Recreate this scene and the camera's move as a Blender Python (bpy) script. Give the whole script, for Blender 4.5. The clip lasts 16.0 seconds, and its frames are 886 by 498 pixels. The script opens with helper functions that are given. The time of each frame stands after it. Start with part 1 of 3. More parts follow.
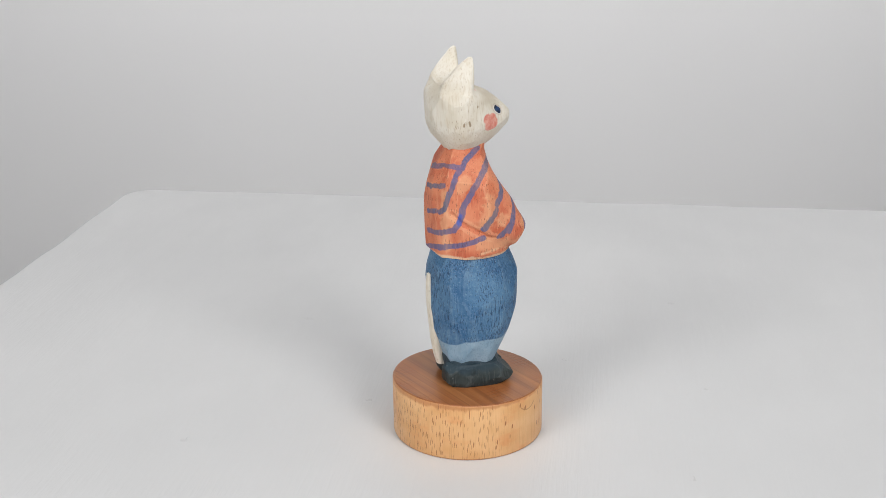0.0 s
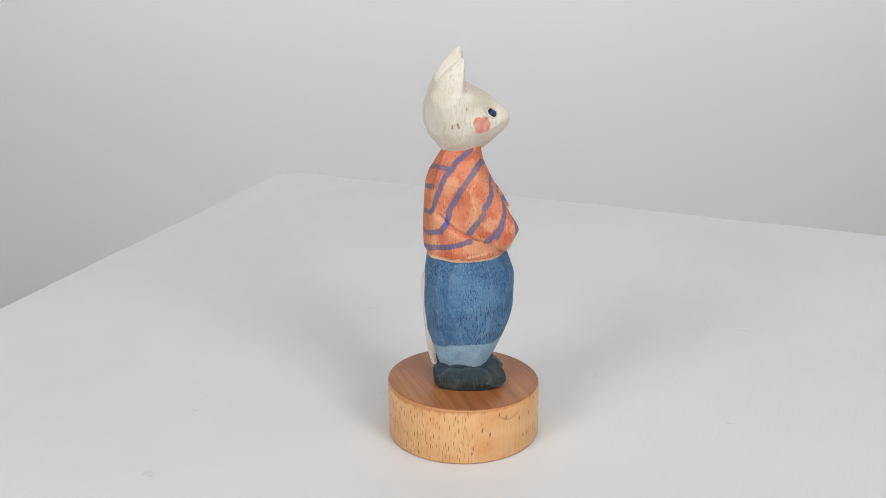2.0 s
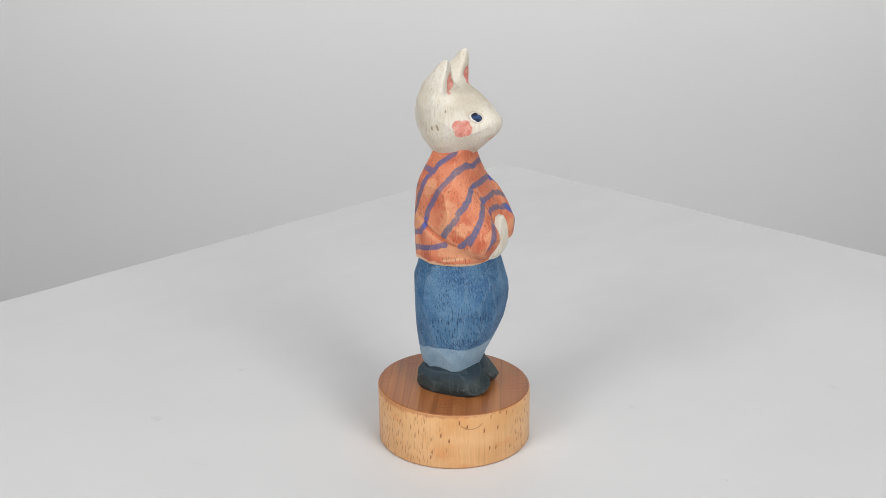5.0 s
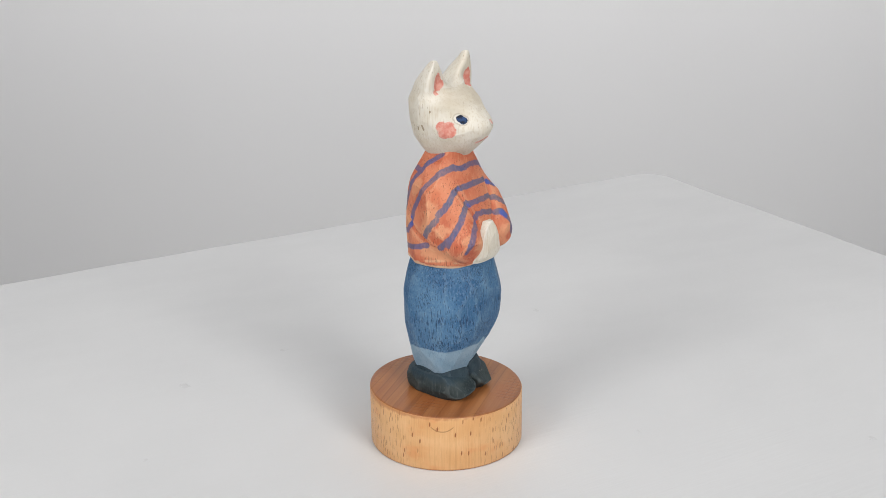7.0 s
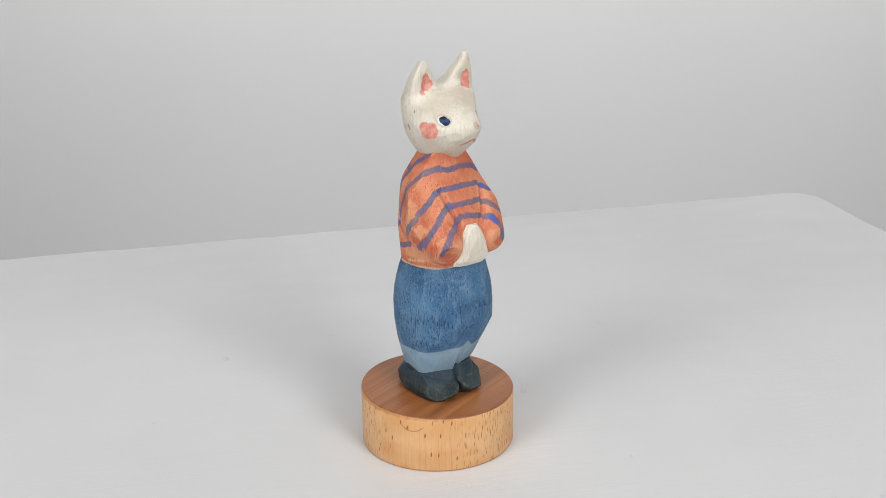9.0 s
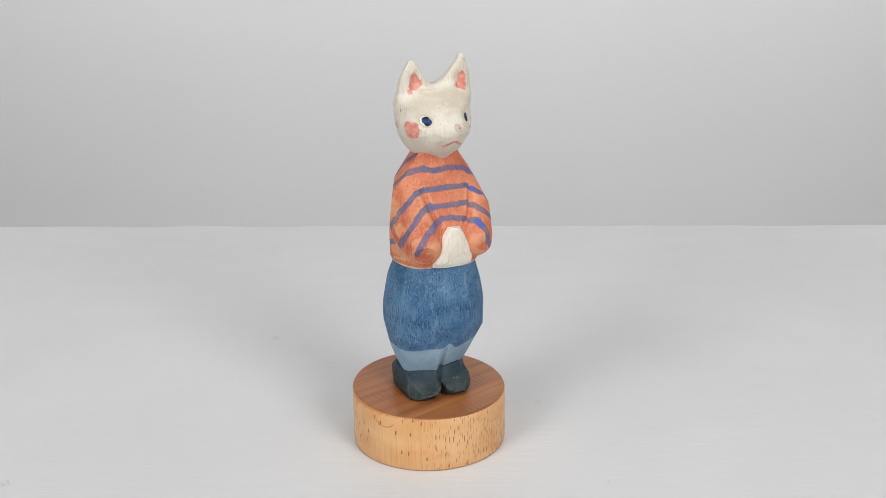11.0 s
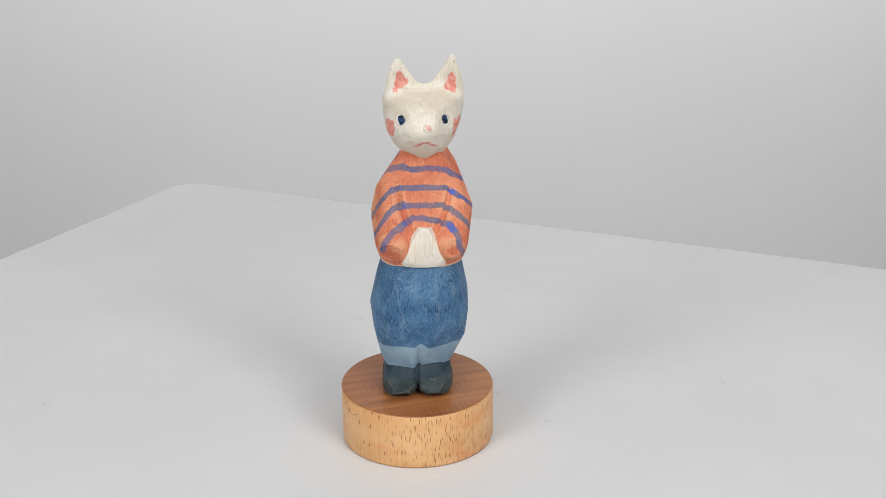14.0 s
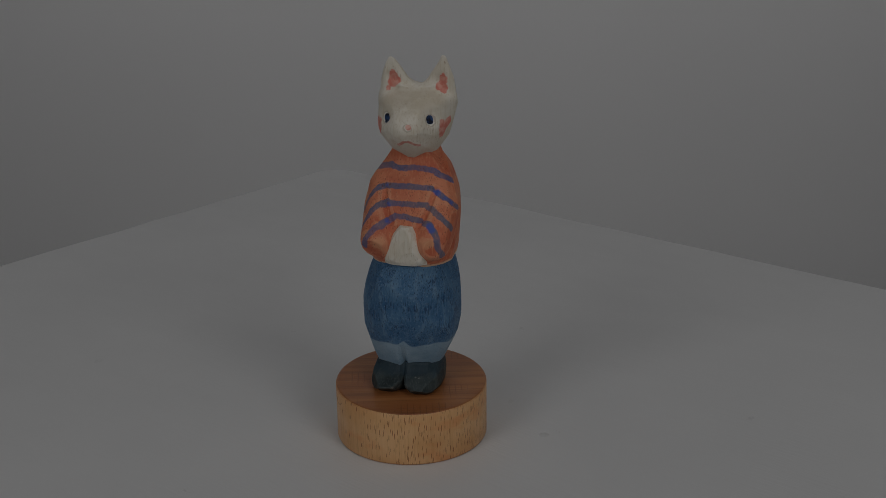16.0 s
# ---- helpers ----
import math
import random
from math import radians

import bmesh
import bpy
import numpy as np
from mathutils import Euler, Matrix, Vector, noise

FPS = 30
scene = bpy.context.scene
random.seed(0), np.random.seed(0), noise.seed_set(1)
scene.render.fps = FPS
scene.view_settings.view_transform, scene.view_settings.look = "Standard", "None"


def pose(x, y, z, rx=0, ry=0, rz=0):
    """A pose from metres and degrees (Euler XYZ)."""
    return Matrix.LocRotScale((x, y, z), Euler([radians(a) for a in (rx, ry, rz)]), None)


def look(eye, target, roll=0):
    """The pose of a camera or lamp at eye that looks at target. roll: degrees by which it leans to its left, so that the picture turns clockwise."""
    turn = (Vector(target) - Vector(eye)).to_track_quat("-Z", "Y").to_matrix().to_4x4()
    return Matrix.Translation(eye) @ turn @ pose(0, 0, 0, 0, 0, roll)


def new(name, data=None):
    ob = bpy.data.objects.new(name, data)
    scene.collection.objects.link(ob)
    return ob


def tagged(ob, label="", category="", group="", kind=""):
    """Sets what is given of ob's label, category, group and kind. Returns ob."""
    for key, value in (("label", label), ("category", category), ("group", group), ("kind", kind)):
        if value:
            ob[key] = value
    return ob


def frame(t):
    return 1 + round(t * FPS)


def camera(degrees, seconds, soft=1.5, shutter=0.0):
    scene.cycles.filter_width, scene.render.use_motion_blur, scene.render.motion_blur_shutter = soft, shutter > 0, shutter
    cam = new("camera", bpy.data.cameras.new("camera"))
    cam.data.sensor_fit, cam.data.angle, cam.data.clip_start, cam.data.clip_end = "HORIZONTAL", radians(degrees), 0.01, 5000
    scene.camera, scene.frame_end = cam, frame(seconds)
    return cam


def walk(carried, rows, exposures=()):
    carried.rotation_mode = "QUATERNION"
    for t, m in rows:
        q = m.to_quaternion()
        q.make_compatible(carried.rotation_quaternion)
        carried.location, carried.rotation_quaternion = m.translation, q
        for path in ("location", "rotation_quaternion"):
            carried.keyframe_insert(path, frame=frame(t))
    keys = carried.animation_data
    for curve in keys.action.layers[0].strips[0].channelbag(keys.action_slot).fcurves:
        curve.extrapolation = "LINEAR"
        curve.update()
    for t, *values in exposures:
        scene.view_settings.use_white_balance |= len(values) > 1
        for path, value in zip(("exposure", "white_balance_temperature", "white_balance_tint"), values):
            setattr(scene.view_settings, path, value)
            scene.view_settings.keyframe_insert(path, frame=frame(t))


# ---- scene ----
import collections
import itertools

# ---------------------------------------------------------------- camera
EYE = (0.0, -0.326, 0.1685)
YAW, PITCH, ROLL = radians(0.386), radians(-19.11), -0.72
AIM = (EYE[0] + math.sin(YAW) * math.cos(PITCH), EYE[1] + math.cos(YAW) * math.cos(PITCH), EYE[2] + math.sin(PITCH))
cam = camera(41.236, 16.0, soft=0.85)


def fade(t):
    """Stops of the closing fade, which dims the picture's values evenly."""
    v = 0.80 * (1.0 - 0.545 * max(0.0, t - 15.08))
    lin = lambda s: ((s + 0.055) / 1.055) ** 2.4
    return math.log2(lin(v) / lin(0.80))


FADE = [(0.0, 0.0), (15.0, 0.0)] + [(15.1 + 0.1 * k, fade(15.1 + 0.1 * k)) for k in range(10)]
walk(cam, [(0.0, look(EYE, AIM, ROLL)), (16.0, look(EYE, AIM, ROLL))], FADE)

# ---------------------------------------------------------------- light
world = bpy.data.worlds.new("studio")
scene.world = world
world.use_nodes = True
world.node_tree.nodes["Background"].inputs[0].default_value = (0.9, 0.95, 1.0, 1)
world.node_tree.nodes["Background"].inputs[1].default_value = 0.05


def softbox(name, eye, aim, wide, high, watts, colour, spread=180):
    data = bpy.data.lights.new(name, "AREA")
    data.shape, data.size, data.size_y, data.energy, data.color = "RECTANGLE", wide, high, watts, colour
    data.spread = radians(spread)
    new(name, data).matrix_world = look(eye, aim)


softbox("softbox_right", (0.61, -0.90, 0.66), (0, 0, 0.03), 0.48, 0.48, 7.4, (1.0, 0.985, 0.97))
softbox("softbox_left", (-0.73, -0.82, 0.64), (0, 0, 0.03), 0.48, 0.48, 6.9, (1.0, 0.99, 0.98))
# Added overhead fill, unseen, to lift the board and backdrop.
softbox("fill_ceiling", (0.2, -0.4, 1.95), (0.2, 0.8, 0.25), 1.5, 1.5, 13.5, (0.985, 0.99, 1.0))
# Unseen strip added above the paper to brighten its upper part.
softbox("fill_backdrop", (0.1, 0.58, 0.5), (0.1, 0.8, 0.05), 1.4, 0.2, 1.5, (1.0, 0.99, 0.985), 110)


# ---------------------------------------------------------------- materials
class Nodes:
    """Short hand for a node material."""

    def __init__(self, name):
        self.mat = bpy.data.materials.new(name)
        self.mat.use_nodes = True
        self.tree = self.mat.node_tree
        self.shader = self.tree.nodes["Principled BSDF"]

    def put(self, socket, value):
        if isinstance(value, bpy.types.NodeSocket):
            self.tree.links.new(value, socket)
        elif isinstance(value, tuple) and len(value) == 3 and socket.type == "RGBA":
            socket.default_value = (*value, 1)
        else:
            socket.default_value = value

    def node(self, kind, out=0, props=(), **inputs):
        n = self.tree.nodes.new(kind)
        for k, v in props:
            if k == "operation":
                n.operation = v
            elif k == "attribute_name":
                n.attribute_name = v
            elif k == "data_type":
                n.data_type = v
            elif k == "blend_type":
                n.blend_type = v
            elif k == "voronoi_dimensions":
                n.voronoi_dimensions = v
            elif k == "noise_dimensions":
                n.noise_dimensions = v
            elif k == "feature":
                n.feature = v
        for k, v in inputs.items():
            self.put(n.inputs[int(k[1:])] if k[0] == "i" and k[1:].isdigit() else n.inputs[k], v)
        return n.outputs[out]

    def coords(self, which="Object"):
        return self.tree.nodes.new("ShaderNodeTexCoord").outputs[which]

    def scaled(self, vec, x, y, z, rot=(0, 0, 0)):
        return self.node("ShaderNodeMapping", i0=vec, i2=rot, i3=(x, y, z))

    def noise(self, vec, scale, detail=3.0, rough=0.55):
        return self.node("ShaderNodeTexNoise", Vector=vec, Scale=scale, Detail=detail, Roughness=rough)

    def math(self, op, a, b=0.0, c=0.0):
        return self.node("ShaderNodeMath", props=[("operation", op)], i0=a, i1=b, i2=c)

    def band(self, value, low, high, a=0.0, b=1.0):
        """Smooth step of value from low to high."""
        n = self.tree.nodes.new("ShaderNodeMapRange")
        n.interpolation_type = "SMOOTHSTEP"
        for i, v in enumerate((value, low, high, a, b)):
            self.put(n.inputs[i], v)
        return n.outputs[0]

    def mix(self, fac, a, b, blend="MIX"):
        n = self.tree.nodes.new("ShaderNodeMix")
        n.data_type, n.blend_type = "RGBA", blend
        self.put(n.inputs[0], fac), self.put(n.inputs[6], a), self.put(n.inputs[7], b)
        return n.outputs[2]

    def field(self, name):
        return self.node("ShaderNodeAttribute", out=2, props=[("attribute_name", name)])

    def finish(self, colour, rough, bump=None, strength=0.3, distance=0.0003, spec=0.4):
        self.put(self.shader.inputs["Base Color"], colour)
        self.put(self.shader.inputs["Roughness"], rough)
        self.put(self.shader.inputs["Specular IOR Level"], spec)
        if bump is not None:
            b = self.node("ShaderNodeBump", Strength=strength, Distance=distance, Height=bump)
            self.put(self.shader.inputs["Normal"], b)
        return self.mat


def paper_material(name, colour):
    n = Nodes(name)
    v = n.coords()
    big, fine = n.noise(v, 1.7, 2), n.noise(v, 240, 3)
    c = n.mix(n.band(big, 0.3, 0.7), tuple(k * 0.97 for k in colour), colour)
    return n.finish(c, 0.85, fine, 0.15, 0.0004, 0.2)


def board_material():
    """White brushed paint on wood, with faint strokes and a few scuffs."""
    n = Nodes("white_paint")
    v = n.coords()
    strokes = n.noise(n.scaled(v, 60, 900, 60, (0, 0, radians(8))), 1.0, 4, 0.6)
    lumps = n.noise(n.scaled(v, 25, 70, 25, (0, 0, radians(8))), 1.0, 3)
    tone = n.noise(v, 9, 3)
    c = n.mix(n.band(tone, 0.3, 0.75), (0.675, 0.678, 0.682), (0.715, 0.717, 0.72))
    c = n.mix(n.band(n.noise(v, 46, 4, 0.7), 0.705, 0.76, 0.0, 0.25), c, (0.58, 0.57, 0.56))
    c = n.mix(n.band(strokes, 0.62, 0.8, 0, 0.08), c, (0.88, 0.88, 0.89))
    h = n.math("ADD", strokes, n.math("MULTIPLY", lumps, 1.5))
    shake = n.node("ShaderNodeVectorMath", props=[("operation", "SCALE")], i0=n.node("ShaderNodeTexNoise", 1, Vector=v, Scale=420.0), i3=0.006)
    near = n.node("ShaderNodeVectorMath", props=[("operation", "ADD")], i0=v, i1=shake)
    for x, y, r in ((0.031, 0.012, 0.0016), (0.033, 0.016, 0.0009), (0.010, 0.024, 0.0011), (0.012, 0.021, 0.0006), (-0.061, 0.062, 0.0018), (-0.022, 0.073, 0.0012), (0.031, -0.083, 0.0011),
                    (-0.027, -0.076, 0.0013), (0.049, -0.037, 0.0010), (-0.085, 0.020, 0.0012), (0.075, 0.060, 0.0011), (-0.120, -0.040, 0.0014), (0.105, -0.075, 0.0012)):
        far = n.node("ShaderNodeVectorMath", 1, props=[("operation", "DISTANCE")], i0=near, i1=(x + 0.003, y + 0.003, 0.003))
        nib = n.band(far, r * 0.5, r, 1, 0)
        c = n.mix(n.math("MULTIPLY", nib, 0.22), c, (0.50, 0.50, 0.49))
        h = n.math("ADD", h, n.math("MULTIPLY", nib, 2.5))
    return n.finish(c, n.band(lumps, 0.3, 0.7, 0.42, 0.6), h, 0.32, 0.00035, 0.35)


def beech_side_material():
    """Pale oiled beech with its brown flecks; the UV map is in millimetres round the disc."""
    n = Nodes("beech_side")
    uv = n.coords("UV")
    across, up = n.node("ShaderNodeSeparateXYZ", 0, i0=uv), n.node("ShaderNodeSeparateXYZ", 1, i0=uv)
    plain = n.band(n.math("ABSOLUTE", n.math("SUBTRACT", across, 84.0)), 7.0, 22.0, 1, 0)
    wob = n.noise(n.scaled(uv, 0.05, 0.09, 1), 1.0, 2)
    base = n.mix(n.band(wob, 0.3, 0.7), (0.69, 0.365, 0.15), (0.79, 0.48, 0.235))
    grain = n.noise(n.scaled(uv, 2.4, 0.07, 1), 1.0, 4, 0.65)
    base = n.mix(n.band(grain, 0.45, 0.8, 0, 0.5), base, (0.56, 0.29, 0.105))
    base = n.mix(n.band(n.noise(n.scaled(uv, 5.5, 0.12, 1), 1.0, 3), 0.55, 0.75, 0, 0.3), base, (0.90, 0.63, 0.37))
    lines = n.noise(n.scaled(uv, 0.55, 0.012, 1), 1.0, 1)
    base = n.mix(n.band(n.math("ABSOLUTE", n.math("SUBTRACT", lines, 0.5)), 0.0, 0.018, 0.26, 0), base, (0.50, 0.25, 0.085))
    flecks = 0.0
    for k, (sx, sy, lean, gate, thin, long) in enumerate(((0.72, 0.31, 3, 0.24, 6.6, 1.7), (0.95, 0.42, 6, 0.4, 6.6, 1.7), (0.42, 0.25, 9, 0.5, 5.4, 2.6))):
        p = n.node("ShaderNodeMapping", i0=uv, i1=(3.1 * k, 5.7 * k, 0), i2=(0, 0, radians(lean)), i3=(sx, sy, 1))
        cell = n.tree.nodes.new("ShaderNodeTexVoronoi")
        cell.voronoi_dimensions = "2D"
        n.put(cell.inputs["Vector"], p), n.put(cell.inputs["Scale"], 1.0)
        rel = n.node("ShaderNodeVectorMath", props=[("operation", "SUBTRACT")], i0=p, i1=cell.outputs["Position"])
        x = n.node("ShaderNodeSeparateXYZ", 0, i0=rel)
        y = n.node("ShaderNodeSeparateXYZ", 1, i0=rel)
        r = n.math("SQRT", n.math("ADD", n.math("POWER", n.math("MULTIPLY", x, thin), 2.0), n.math("POWER", n.math("MULTIPLY", y, long), 2.0)))
        pick = n.node("ShaderNodeSeparateColor", 0, i0=cell.outputs["Color"])
        m = n.math("MULTIPLY", n.band(r, 0.3, 0.62, 1, 0), n.band(pick, gate, gate + 0.3))
        m = n.math("MULTIPLY", m, n.math("SUBTRACT", 1.0, n.math("MULTIPLY", plain, 0.9)) if k < 2 else n.math("ADD", n.math("MULTIPLY", plain, 0.7), 0.3))
        flecks = m if k == 0 else n.math("MAXIMUM", flecks, m)
    rel = n.node("ShaderNodeVectorMath", props=[("operation", "SUBTRACT")], i0=uv, i1=(83.5, 16.6, 0))
    far = n.node("ShaderNodeVectorMath", 1, props=[("operation", "LENGTH")], i0=rel)
    arc = n.math("MULTIPLY", n.band(n.math("ABSOLUTE", n.math("SUBTRACT", far, 4.2)), 0.05, 0.28, 1, 0), n.band(n.node("ShaderNodeSeparateXYZ", 1, i0=rel), -3.2, -2.4, 1, 0))
    base = n.mix(n.band(n.noise(n.scaled(uv, 0.07, 0.13, 1), 1.0, 3), 0.52, 0.70, 0, 0.55), base, (0.70, 0.27, 0.09))
    base = n.mix(n.math("MULTIPLY", arc, 0.7), base, (0.36, 0.17, 0.06))
    c = n.mix(n.math("MULTIPLY", flecks, 0.95), base, (0.27, 0.085, 0.022))
    oil = n.math("ADD", up, n.math("MULTIPLY", n.math("SUBTRACT", n.noise(n.scaled(uv, 0.5, 0.3, 1), 1.0, 4), 0.5), 2.0))
    c = n.mix(n.band(oil, 15.6, 16.6, 0, 0.75), c, (0.50, 0.205, 0.075))
    nicks = n.math("MULTIPLY", n.band(n.noise(n.scaled(uv, 1.1, 0.05, 1), 1.0, 1), 0.70, 0.73), n.band(oil, 15.0, 16.2))
    c = n.mix(n.math("MULTIPLY", nicks, 0.75), c, (0.20, 0.07, 0.025))
    # Reddish-brown bottom chamfer, with the stand's contact shadow painted in.
    c = n.mix(n.band(up, 0.25, 0.7, 0.6, 0), c, (0.40, 0.15, 0.07))
    return n.finish(c, n.band(grain, 0.3, 0.8, 0.34, 0.52), n.math("SUBTRACT", grain, n.math("ADD", flecks, nicks)), 0.3, 0.0002, 0.42)


def beech_top_material():
    """Darker oiled face of the disc: growth lines one way, saw marks across them."""
    n = Nodes("beech_top")
    v = n.coords()
    turn = n.scaled(v, 1, 1, 1, (0, 0, radians(-17)))
    along, over = n.node("ShaderNodeSeparateXYZ", 0, i0=turn), n.node("ShaderNodeSeparateXYZ", 1, i0=turn)
    bands = n.noise(n.scaled(turn, 9, 260, 9), 1.0, 3, 0.6)
    fine = n.noise(n.scaled(turn, 40, 1900, 40), 1.0, 3, 0.6)
    stain = n.noise(v, 75, 3)
    c = n.mix(n.band(bands, 0.35, 0.7), (0.31, 0.108, 0.034), (0.44, 0.185, 0.066))
    c = n.mix(n.band(stain, 0.42, 0.68, 0, 0.5), c, (0.33, 0.095, 0.026))
    c = n.mix(n.band(fine, 0.5, 0.8, 0, 0.14), c, (0.52, 0.235, 0.09))
    rings = n.noise(n.scaled(turn, 4, 210, 4), 1.0, 0)
    c = n.mix(n.band(n.math("ABSOLUTE", n.math("SUBTRACT", rings, 0.5)), 0.0, 0.03, 0.42, 0), c, (0.17, 0.06, 0.022))
    shake = n.math("MULTIPLY", n.noise(v, 220, 2), 1.2)
    saw = n.math("SINE", n.math("ADD", n.math("MULTIPLY", along, 3500.0), shake))
    saw = n.math("MULTIPLY", n.band(saw, 0.78, 0.99), n.band(n.noise(v, 62, 2), 0.48, 0.62))
    comb = n.math("MULTIPLY", n.band(n.math("SINE", n.math("ADD", n.math("MULTIPLY", over, 4300.0), shake)), 0.8, 0.99), n.band(n.noise(n.scaled(v, 1.1, 1, 1), 58, 2), 0.52, 0.62))
    marks = n.math("MAXIMUM", saw, n.math("MULTIPLY", comb, 0.8))
    c = n.mix(n.math("MULTIPLY", marks, 0.5), c, (0.13, 0.048, 0.018))
    return n.finish(c, n.band(bands, 0.3, 0.7, 0.28, 0.42), n.math("SUBTRACT", fine, marks), 0.22, 0.0002, 0.48)


def pores(n, v, density=0.66, wide=3800, long=560):
    """Short dark dashes of open grain along the height of the carving."""
    a = n.noise(n.scaled(v, wide, wide, long), 1.0, 1, 0.5)
    b = n.noise(v, 150, 2)
    a = n.math("ADD", a, n.math("MULTIPLY", n.math("SUBTRACT", b, 0.5), 0.36))
    return n.band(a, density, density + 0.05)


def knife(n, v):
    """Fine relief: grain lines and tool chatter."""
    return n.math("ADD", n.noise(n.scaled(v, 2600, 2600, 220), 1.0, 3), n.math("MULTIPLY", n.noise(v, 900, 2), 0.5))


def worn_edge(n, v, size=0.014):
    """Paint rubbed off along the knife's ridges."""
    ragged = n.math("MULTIPLY", n.math("SUBTRACT", n.noise(v, 520, 3), 0.5), size * 1.6)
    return n.band(n.math("ADD", n.field("ridge"), ragged), size * 0.5, size * 1.6)


def cream_material():
    n = Nodes("cream_paint")
    v = n.coords()
    c = n.mix(n.band(n.noise(v, 120, 3), 0.3, 0.7), (0.73, 0.665, 0.545), (0.84, 0.795, 0.705))
    grain = n.noise(n.scaled(v, 1900, 1900, 110), 1.0, 3)
    c = n.mix(n.band(grain, 0.47, 0.72, 0, 0.5), c, (0.62, 0.52, 0.375))
    # Beige thin paint on the forehead, with its weaker light painted in.
    tan = n.math("ADD", n.field("tan"), n.math("MULTIPLY", n.math("SUBTRACT", n.noise(n.scaled(v, 260, 260, 700), 1.0, 4), 0.5), 4.5))
    c = n.mix(n.band(tan, -1.6, 1.2, 0.42, 0), c, (0.56, 0.48, 0.36))
    c = n.mix(n.math("MULTIPLY", worn_edge(n, v), 0.5), c, (0.90, 0.87, 0.80))
    c = n.mix(n.math("MULTIPLY", pores(n, v, 0.70), 0.55), c, (0.36, 0.24, 0.13))
    ragged = n.math("MULTIPLY", n.math("SUBTRACT", n.noise(v, 900, 3), 0.5), 1.2)
    coarse = n.math("ADD", ragged, n.math("MULTIPLY", n.math("SUBTRACT", n.noise(v, 380, 2), 0.5), 0.9))
    blot = n.noise(v, 620, 3)
    bare = n.math("ADD", n.field("halo"), ragged)
    c = n.mix(n.band(bare, -0.25, 0.2, 0.55, 0), c, (0.88, 0.865, 0.82))
    c = n.mix(n.band(n.math("ABSOLUTE", bare), 0.05, 0.3, 0.5, 0), c, (0.42, 0.33, 0.23))
    c = n.mix(n.band(n.field("speck"), -0.12, 0.12, 0.75, 0), c, (0.28, 0.18, 0.07))
    pink = n.mix(n.band(blot, 0.38, 0.62), (0.74, 0.215, 0.165), (0.82, 0.39, 0.31))
    pink = n.mix(n.band(grain, 0.55, 0.75, 0, 0.5), pink, (0.62, 0.17, 0.12))
    c = n.mix(n.band(n.math("ADD", n.field("pink"), coarse), -0.15, 0.2, 0.93, 0), c, pink)
    c = n.mix(n.band(n.math("ADD", n.field("rose"), n.math("MULTIPLY", ragged, 0.3)), -0.15, 0.15, 0.85, 0), c, n.mix(n.band(blot, 0.45, 0.6), (0.66, 0.24, 0.18), (0.82, 0.46, 0.37)))
    navy = n.mix(n.band(blot, 0.42, 0.6), (0.008, 0.013, 0.03), (0.03, 0.075, 0.20))
    c = n.mix(n.band(n.math("ADD", n.field("navy"), n.math("MULTIPLY", coarse, 0.55)), -0.08, 0.08, 1, 0), c, navy)
    return n.finish(c, 0.62, knife(n, v), 0.55, 0.0002, 0.3)


def shirt_material():
    n = Nodes("orange_striped_paint")
    v = n.coords()
    wash = n.noise(v, 95, 3, 0.6)
    c = n.mix(n.band(wash, 0.32, 0.68), (0.57, 0.13, 0.065), (0.74, 0.27, 0.145))
    c = n.mix(n.band(n.math("ADD", n.field("worn"), n.math("MULTIPLY", n.math("SUBTRACT", n.noise(v, 330, 3), 0.5), 5.0)), -0.7, 0.5, 0.5, 0), c, (0.82, 0.45, 0.25))
    streak = n.noise(n.scaled(v, 1800, 1800, 120), 1.0, 4, 0.6)
    c = n.mix(n.band(streak, 0.47, 0.75, 0, 0.42), c, (0.86, 0.43, 0.24))
    c = n.mix(n.band(n.field("rust"), -0.6, 0.4, 0.4, 0), c, (0.60, 0.12, 0.045))
    c = n.mix(n.band(n.field("crease"), 0.0, 0.5, 0.55, 0), c, (0.50, 0.09, 0.03))
    c = n.mix(n.band(n.field("bare"), -0.4, 0.3, 0.8, 0), c, (0.84, 0.58, 0.36))
    c = n.mix(n.math("MULTIPLY", worn_edge(n, v), 0.25), c, (0.88, 0.52, 0.31))
    hem = n.math("ADD", n.field("hem"), n.math("MULTIPLY", n.math("SUBTRACT", n.noise(v, 300, 4), 0.5), 2.6))
    c = n.mix(n.band(hem, 0.0, 0.6, 0.65, 0), c, (0.80, 0.62, 0.42))
    ragged = n.math("MULTIPLY", n.math("SUBTRACT", n.noise(v, 700, 3), 0.5), 1.0)
    thin = n.band(n.noise(v, 160, 3), 0.3, 0.7, 0.8, 0.98)
    ink = n.mix(n.band(n.noise(v, 60, 2), 0.4, 0.65), (0.095, 0.125, 0.275), (0.14, 0.155, 0.22))
    on = n.band(n.math("ADD", n.field("stripe"), ragged), -0.08, 0.24, 1, 0)
    c = n.mix(n.math("MULTIPLY", n.math("MULTIPLY", on, thin), n.band(streak, 0.4, 0.8, 1.0, 0.7)), c, ink)
    c = n.mix(n.band(n.math("ADD", n.field("bright"), ragged), -0.4, 0.4, 0.65, 0), c, (0.045, 0.12, 0.55))
    c = n.mix(n.math("MULTIPLY", pores(n, v, 0.655), 0.6), c, (0.15, 0.045, 0.03))
    return n.finish(c, 0.6, knife(n, v), 0.5, 0.0002, 0.3)


